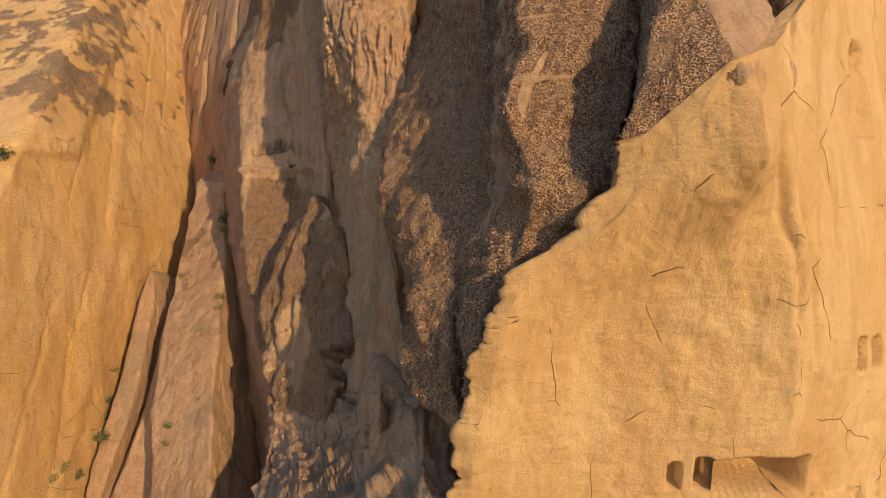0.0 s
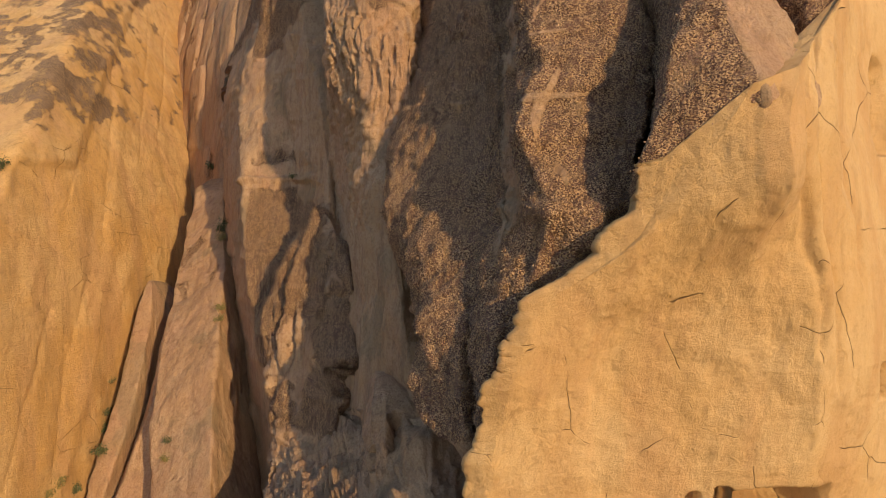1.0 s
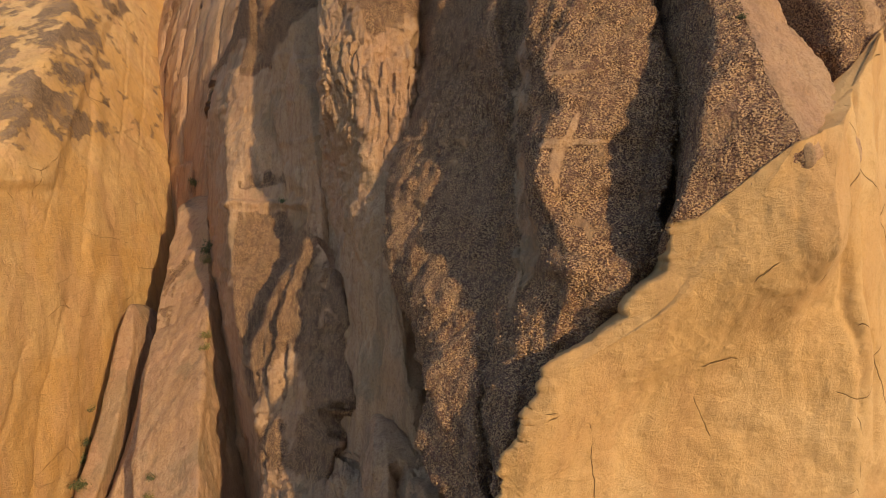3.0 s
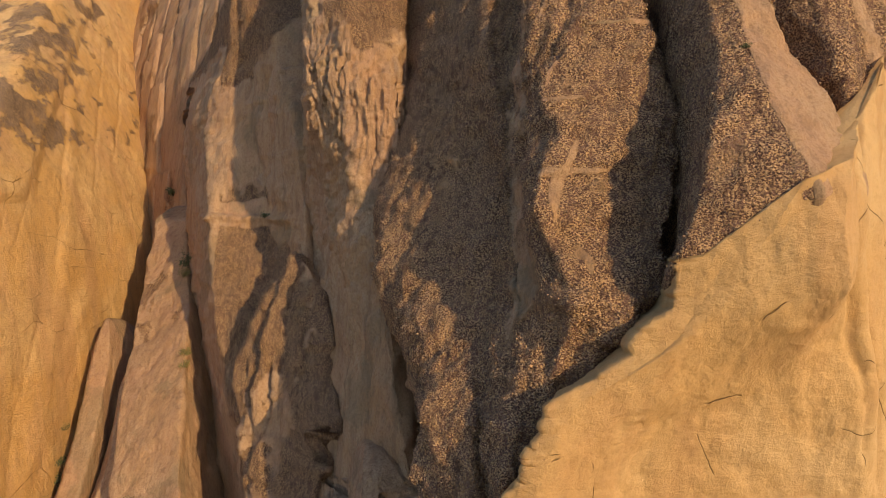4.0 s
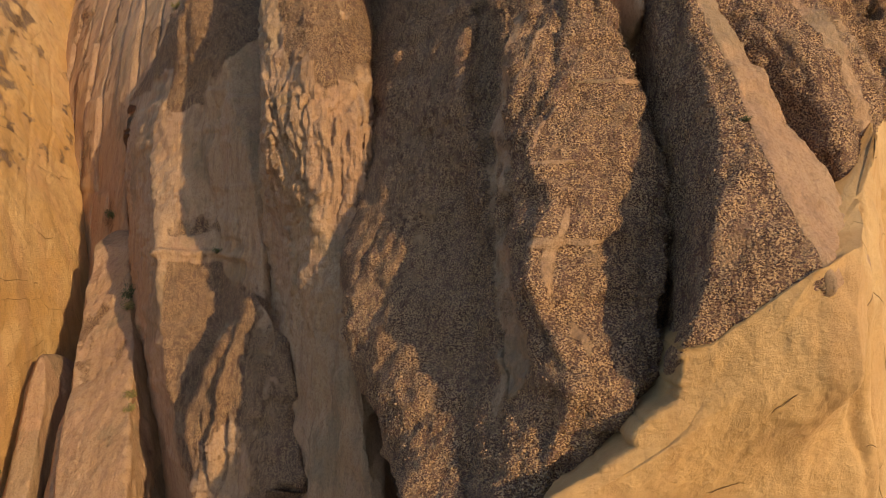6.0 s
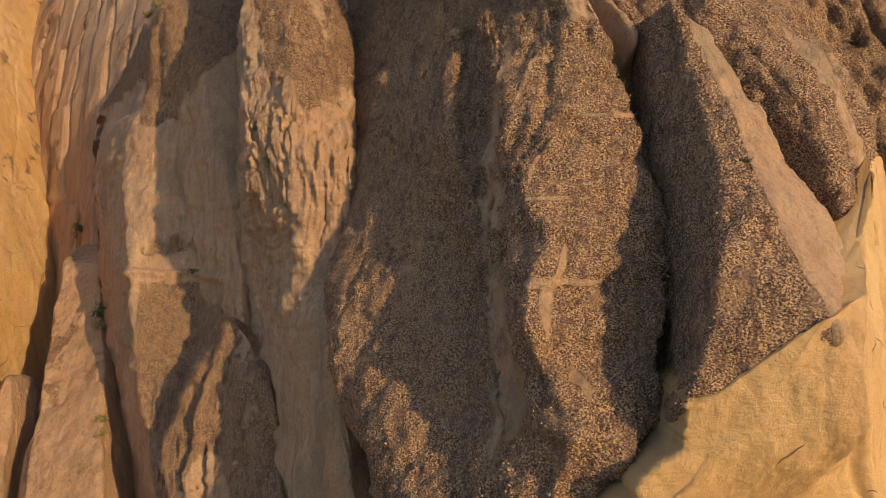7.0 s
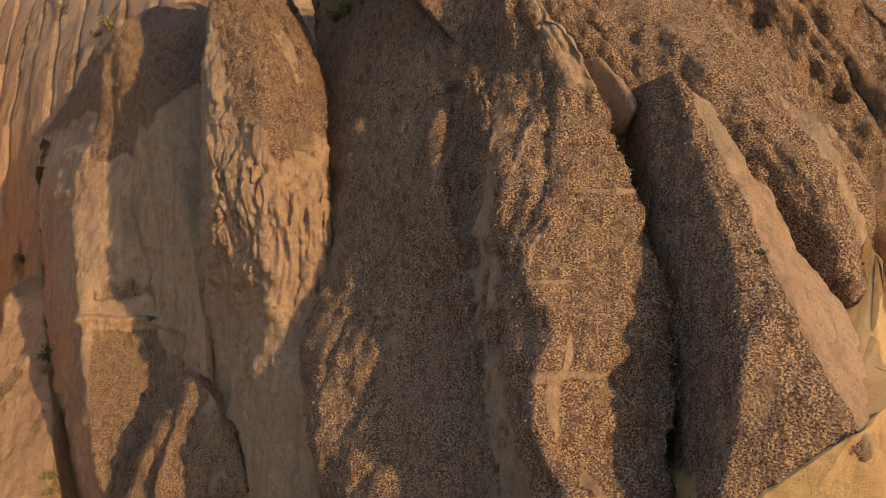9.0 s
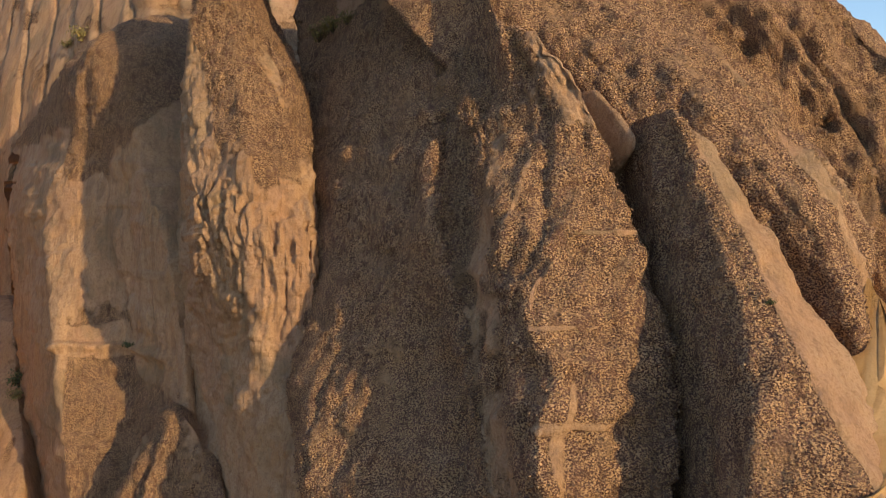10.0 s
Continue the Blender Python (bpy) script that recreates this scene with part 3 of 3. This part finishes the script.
ridged("pale_cliff", "sheer pale tuff cliff face cracked and sunlit", PALE, [
    [(-24, 9, 60), (13, 7, 54), (24, 9, 50), (30.3, 12, 47)],
    [(-24, -4, 48), (4, -0.9, 46), (9, 0.3, 44.6), (13.2, 1.05, 43.4), (16.4, 1.5, 42.4), (19.6, 2.2, 41.5), (21.2, 2.8, 41.3), (23.6, 4.2, 40.9), (25.5, 7.3, 40.3), (27.9, 9.2, 39.7), (30.6, 9.7, 39.5)],
    [(-24, -2.6, 47.2), (4, 0.5, 45.3), (9, 1.5, 44.1), (13.2, 2.2, 43.0), (16.4, 2.7, 42.0), (19.6, 3.4, 41.1), (21.2, 4.0, 40.9), (23.6, 5.5, 40.5), (25.5, 8.5, 39.8), (27.9, 10.3, 39.2), (30.8, 10.7, 39.0)],
    [(-24, 9, 50), (13, 9, 43.9), (22.4, 10, 41.8), (25, 11.3, 40.4), (27.9, 11.8, 38.7), (31, 12.8, 37.8), (34.4, 14.6, 37.0)],
    [(-24, 16, 50), (12, 16.5, 43.4), (22.8, 16.8, 40.9), (25.4, 15.8, 40), (29.2, 16.4, 36.7), (32.6, 16.2, 36.5), (35.4, 17.2, 37.6)],
    [(-24, 21, 50), (12, 21, 43.4), (22.8, 20.0, 40.5), (29.6, 19.4, 39.8), (34, 18.9, 39.2), (37.6, 19.6, 40.9)],
    [(-24, 25, 50), (12, 26, 46), (22.8, 23.4, 42.6), (29.6, 22.8, 43.0), (34.7, 23.2, 44.6), (41, 22.6, 43.6)],
    [(-24, 36, 56), (12, 33, 50), (22.8, 30, 48), (34.7, 27.6, 48.4), (43.5, 27, 49.5)],
    [(-24, 52, 74), (20, 50, 66), (43.5, 41, 63)]],
    4, seed=101, step=0.14, start=0.45, soft=0.25, cap=0, jag=(1, 0.55), swell=0.2, chip=0.1, rill=0.0, crust=((0, -0.25),),
    carve=cuts(opening(27.8, 35.2, 2.4, 6.5, 1.6, 0.5), opening(26.4, 17.8, 1.3, 2.3, 1.2, 0.1), opening(28.2, 17.8, 1.1, 2.1, 1.0, 0.3), opening(19.6, 10.6, 6.4, 2.6, 4.5, 0.15), opening(15.9, 10.8, 1.1, 2.2, 2.4, 0.2), opening(14.2, 10.6, 0.8, 1.8, 1.1, 0.2),
               hollows(-6, 9, 0.6, 105), facets(0.08, 1.7, 107), facets(0.2, 5.0, 108),
               clefts(0.3, 0.28, [(37, 2.6), (30, 2.2), (20, 3.2)], [(40, 4.4), (27, 4.0), (18, 5)], [(38, 7.6), (24, 7.2)]), clefts(-0.2, 0.6, [(36, 3.4), (26, 3.0), (16, 4)], [(42, 6.2), (28, 5.8)])))

ridged("weathered_foot", "sunlit tuff foot weathered into spikes below the caves", TAN, [
    [(-24, -17, 84), (9, -18, 88)],
    [(-24, -16.5, 58), (0.5, -17.6, 64.5), (3, -18, 72), (6, -18.5, 80)],
    [(-24, -11, 48), (3.4, -11.6, 56.5), (5.4, -11.8, 66), (8, -12, 74)],
    [(-24, -6, 42), (5.6, -6.2, 50.3), (6.6, -6.8, 57), (9, -7, 66)],
    [(-24, -2, 40), (9, -1.0, 46.4), (10, -1.8, 50), (12, -2.2, 58)],
    [(-24, 6, 52), (13, 3, 60)]],
    3, seed=161, step=0.14, start=0.6, soft=0.8, cap=0, swell=0.6, chip=0.4, rill=0.5, crust=((0, 0.0),), carve=cuts(facets(0.6, 2.6, 166), facets(0.3, 1.1, 167)))

gravel_slope = ridged("gravel_slope", "long gravelly tuff slope behind the cones", TAN, [
    [(10, 16, 62), (40, 15, 58), (52, 8, 62), (60, 3, 68), (80, -4, 88)],
    [(10, 18.5, 56), (40, 18.5, 48), (46, 16.4, 50.5), (52, 13.4, 55.6), (60, 9.2, 61.6), (80, 1, 82)],
    [(10, 20.5, 54), (30, 21, 45), (37.5, 20.4, 42.8), (45, 19.8, 45.4), (52.2, 18.1, 51.2), (60, 16, 58.5), (80, 11, 78)],
    [(10, 24, 56), (30, 23.5, 47), (37.5, 23.4, 45), (45.2, 26.4, 48), (51, 24.6, 51.5), (60, 21.8, 58), (80, 17, 76)],
    [(10, 30, 66), (38, 28, 56), (46, 29, 60), (60, 25, 68), (80, 21, 86)]],
    2, seed=111, soft=0.7, cap=0, swell=0.3, rill=0.4, chip=0.3, streak=0.15, crust=((0, 0.9),), carve=facets(0.35, 2.6, 113),
    lean=lambda s, z: -0.35 * (1 - ramp(np.abs(s - 4.4), 0.3, 1.2)))

ridged("saddle_rock", "bare pale tuff saddle between two speckled cones", TAN, [
    [(30, 11.4, 62), (53.8, 11.2, 62)],
    [(30, 11.6, 59), (49.6, 12.0, 55.5), (53.8, 12.0, 58)],
    [(30, 12.9, 57.5), (48.4, 13.1, 54.6), (50, 13.1, 52.2), (51.5, 13.0, 53.4), (53.8, 12.8, 56.4)],
    [(30, 15, 58.5), (49.6, 14.8, 56), (53.8, 14.6, 59)],
    [(30, 16, 62), (53.8, 15, 64)]],
    2, seed=141, soft=0.3, cap=0, swell=0.1, rill=0.05, chip=0.1, crust=((0, 0.05),))

rock("gully_boulder", "smooth pinkish boulder wedged above the gully", TAN,
     [(54, 7, 83), (64, 7, 84), (75, 7.2, 87), (88, 7.5, 94)], [(85, 2.5), (20, 12)], [(80, 4), (20, 12)], seed=131, swell=0.5, crust=((0, 0.05),), cap=4)

rock("cave_rock", "hollowed tuff outcrop pierced by old cave openings", TAN,
     [(-8, -4, 62), (0, -4.3, 63), (9, -4.8, 64), (12, -5.2, 65.2), (14.5, -5.6, 67), (16.5, -6, 70)], [(62, 3), (8, 10)], [(70, 4), (20, 10)], soft=0.5, step=0.13, seed=151, swell=0.4, rill=0.15, crust=((0, 0.05), (14, 0.15)), cap=5, hub=(-1, 4),
     carve=cuts(opening(-5.1, 12.6, 1.7, 3.2, 4.0, 0.15), opening(-7.4, 10.6, 1.2, 2.2, 2.0, 0.5), opening(-2.0, 11.0, 3.0, 2.8, 3.5, 0.3), hollows(-6, 9, 0.9, 155), facets(0.5, 2.5, 156)))

rock("small_slab", "smooth tan slab that tapers up to a point", TAN,
     [(-15, -50, 102), (-10, -48.7, 105), (4, -45.6, 112), (15.5, -45.8, 119)], [(20, 10)], [(98, 7), (5, 10)], soft=0.4, seed=161, swell=0.2, rill=0.08, chip=0.15, crust=((0, 0.1),), cap=3, hub=(1.2, 1.5), girth=((-10, 1.0), (4, 0.55), (14, 0.36)))

rock("small_slab", "thin leaning slab beside the yellow wall", TAN,
     [(-10, -54, 108), (2, -52.5, 115), (14, -52.5, 122.5), (21.5, -53, 127.5)], [(20, 10)], [(98, 3), (5, 10)], soft=0.4, seed=171, swell=0.2, rill=0.08, chip=0.15, crust=((0, 0.1),), cap=6, hub=(1.0, 1.5))

rock("pitted_hill", "steep tuff hill with small cave holes under the sky", TAN,
     [(40, 52, 61), (52.7, 51, 63.5), (62, 49, 66), (72, 44.5, 70.5), (80, 40, 76.5), (88, 36, 82)], [(62, 26)], [(50, 50)], seed=121, crust=((0, 0.75),), cap=8, step=0.4, rill=0.9, chip=0.45, streak=0.2,
     carve=cuts(hollows(40, 84, 0.2, 125), facets(0.6, 3.5, 126), opening(36.2, 69.2, 0.9, 1.6, 1.4), opening(41.8, 61.5, 0.9, 1.7, 1.4), opening(39.0, 57.6, 1.1, 1.6, 1.5)))


# ---- pieces that stand on the rocks ----
def part(name, bm, material, parent, label=""):
    """Links a bmesh as one mesh object under a thing or a part."""
    mesh = bpy.data.meshes.new(name)
    bm.to_mesh(mesh)
    bm.free()
    mesh.materials.append(material)
    ob = new(name, mesh)
    ob.parent = parent
    return tagged(ob, label)


def spots(ob, count, seed, low, high, x0=-999, x1=999, toward=-0.35, up=-2.0, bare=0.0):
    """Places and normals picked at random on a rock's near side, between heights and sides given in plan units."""
    mesh = ob.data
    co, no = np.empty(len(mesh.vertices) * 3), np.empty(len(mesh.vertices) * 3)
    mesh.vertices.foreach_get("co", co)
    mesh.vertices.foreach_get("normal", no)
    co, no = co.reshape(-1, 3), no.reshape(-1, 3)
    crust = np.empty(len(mesh.vertices), np.float32)
    mesh.attributes["crust"].data.foreach_get("value", crust)
    good = np.flatnonzero((crust >= bare) & (no[:, 1] < toward) & (no[:, 2] > up) & (co[:, 2] > low * K) & (co[:, 2] < high * K) & (co[:, 0] > x0 * K) & (co[:, 0] < x1 * K))
    pick = np.random.RandomState(seed).choice(good, min(count, len(good)), replace=False)
    return co[pick], no[pick]


def pebbles(rock_ob, material, count, seed, low, high, x0=-999, x1=999, size=(0.02, 0.065)):
    """Small stones and tufts bedded in a rock's crust, as one part."""
    place, normal = spots(rock_ob, count, seed, low, high, x0, x1, 0.1, bare=0.55)
    rng = np.random.RandomState(seed)
    count = len(place)
    corner = np.array([(1, 0, 0), (0, 1, 0), (-1, 0, 0), (0, -1, 0), (0, 0, 0.9), (0, 0, -0.9)], float)
    pts = corner[None] * rng.uniform(*size, (count, 1, 1)) * rng.uniform(0.5, 2.0, (count, 6, 1))
    angle = rng.uniform(0, 6.28, count)
    c, s_ = np.cos(angle)[:, None], np.sin(angle)[:, None]
    pts = np.stack([pts[..., 0] * c - pts[..., 1] * s_, pts[..., 0] * s_ + pts[..., 1] * c, pts[..., 2]], -1)
    pts = pts + (place + rng.uniform(-0.12, 0.12, place.shape))[:, None]
    face = np.array([(0, 1, 4), (1, 2, 4), (2, 3, 4), (3, 0, 4), (1, 0, 5), (2, 1, 5), (3, 2, 5), (0, 3, 5)])
    faces = (face[None] + 6 * np.arange(count)[:, None, None]).reshape(-1, 3)
    mesh = bpy.data.meshes.new("gravel")
    mesh.from_pydata(pts.reshape(-1, 3).tolist(), [], faces.tolist())
    mesh.materials.append(material)
    ob = new("gravel", mesh)
    ob.parent = rock_ob
    return tagged(ob, kind="stuff")


def pebble_material():
    m, n, l = nodes_of("crust_pebbles")
    info = n.new("ShaderNodeNewGeometry")
    r = n.new("ShaderNodeValToRGB")
    r.color_ramp.elements[0].color, r.color_ramp.elements[1].color = (0.11, 0.062, 0.046, 1), (0.46, 0.285, 0.15, 1)
    mid = r.color_ramp.elements.new(0.6)
    mid.color = (0.25, 0.148, 0.09, 1)
    l.new(info.outputs["Random Per Island"], r.inputs["Fac"])
    l.new(r.outputs["Color"], n["Principled BSDF"].inputs["Base Color"])
    n["Principled BSDF"].inputs["Roughness"].default_value = 0.95
    return m


PEBBLE = pebble_material()
pebbles(great_cone, PEBBLE, 40000, 301, 16, 72, -8, 15)
pebbles(ridge_cone, PEBBLE, 9000, 302, 33, 59, 9, 24)
pebbles(gravel_slope, PEBBLE, 16000, 303, 40, 80, 10, 34)
pebbles(lower_fin, PEBBLE, 9000, 305, 6, 34)
pebbles(hollowed_fin, PEBBLE, 9000, 306, 48, 80)
pebbles(fin, PEBBLE, 8000, 307, 14, 80, -34, -12)


# ---- shrubs ----
def leaf_material(name, a, b):
    m, n, l = nodes_of(name)
    info = n.new("ShaderNodeNewGeometry")
    r = n.new("ShaderNodeMix")
    r.data_type = "RGBA"
    r.inputs["A"].default_value, r.inputs["B"].default_value = (*a, 1), (*b, 1)
    l.new(info.outputs["Random Per Island"], r.inputs["Factor"])
    l.new(r.outputs["Result"], n["Principled BSDF"].inputs["Base Color"])
    n["Principled BSDF"].inputs["Roughness"].default_value = 0.8
    return m


GREEN = leaf_material("shrub_leaves", (0.045, 0.055, 0.018), (0.10, 0.105, 0.035))
DRY = leaf_material("dry_shrub_leaves", (0.13, 0.11, 0.035), (0.27, 0.20, 0.065))
TWIG = leaf_material("shrub_twigs", (0.09, 0.06, 0.04), (0.14, 0.10, 0.07))


def shrub(x, y, z, size, leaves, label, seed):
    """A low bush: bent twigs from one root and a ragged crown of small leaves."""
    rng = random.Random(seed)
    root = new("shrub")
    root.location = Vector((x, y, z)) * K
    wood, crown = bmesh.new(), bmesh.new()
    for _ in range(9):
        way = Vector((rng.uniform(-1, 1), rng.uniform(-1, 0.6), rng.uniform(0.5, 1.4))).normalized() * size * rng.uniform(0.6, 1.0)
        bend = Vector((rng.uniform(-0.2, 0.2), rng.uniform(-0.2, 0.2), 0.15)) * size
        old = None
        for t in (0, 0.5, 1.0):
            c, r = way * t + bend * t * (1 - t) * 2, 0.035 * size * (1.1 - t)
            ring = [wood.verts.new(c + Vector((r * math.cos(a), r * math.sin(a), 0))) for a in (0, 2.1, 4.2)]
            if old:
                for k in range(3):
                    wood.faces.new((old[k], old[(k + 1) % 3], ring[(k + 1) % 3], ring[k]))
            old = ring
        for _ in range(34):
            t = rng.uniform(0.35, 1.1)
            c = way * t + Vector((rng.gauss(0, 1), rng.gauss(0, 1), rng.gauss(0, 0.8))) * size * 0.17
            a, b = Vector((rng.gauss(0, 1), rng.gauss(0, 1), rng.gauss(0, 1))).normalized(), Vector((rng.gauss(0, 1), rng.gauss(0, 1), rng.gauss(0, 1)))
            b = a.cross(b).normalized()
            k = size * rng.uniform(0.05, 0.11)
            crown.faces.new([crown.verts.new(c + a * k * u + b * k * 0.6 * v) for u, v in ((-1, 0), (0, -1), (1, 0), (0, 1))])
    part("twigs", wood, TWIG, root)
    part("foliage", crown, leaves, root)
    return tagged(root, label, "shrub", "shrubs on the cliff")


low_green, dry_bush = "low green shrub rooted in a cliff crack", "dry yellow-green bush on a rock ledge"
for n_, (x, y, z, size, leaves) in enumerate((
        (-38.9, 129.0, 30.1, 1.9, GREEN), (-38.8, 126.6, 28.6, 1.3, DRY), (-57.0, 121.8, -0.6, 1.5, GREEN), (-57.0, 121.3, -3.3, 1.7, GREEN),
        (-52.8, 111.3, -3.7, 1.6, GREEN), (-57.4, 125.0, 4.1, 1.1, GREEN), (-34.4, 112.0, 18.3, 1.1, DRY), (-34.3, 110.4, 16.9, 1.0, DRY),
        (-63.9, 105.7, 39.2, 2.0, GREEN), (-57.6, 108.1, -7.5, 1.5, DRY), (-58.1, 105.8, -8.4, 1.4, DRY), (-57.3, 111.6, -10.0, 1.5, GREEN),
        (-38.1, 98.9, -0.7, 1.0, DRY), (-38.4, 100.2, 1.3, 0.9, GREEN), (-22.1, 106.2, 38.0, 0.8, GREEN), (-48.8, 155.0, 42.8, 1.8, GREEN),
        (0.3, 97.5, 73.2, 2.0, DRY), (-1.0, 99.4, 72.6, 1.6, DRY), (1.3, 94.1, 73.3, 1.5, DRY), (-32.8, 145.3, 81.5, 2.2, DRY),
        (-35.9, 150.7, 81.6, 1.6, DRY), (16.5, 48.7, 47.6, 0.35, GREEN), (15.4, 63.3, 56.6, 0.8, GREEN), (15.4, 63.5, 57.4, 0.7, GREEN))):
    shrub(x, y, z, size, leaves, low_green if leaves == GREEN else dry_bush, 500 + n_)
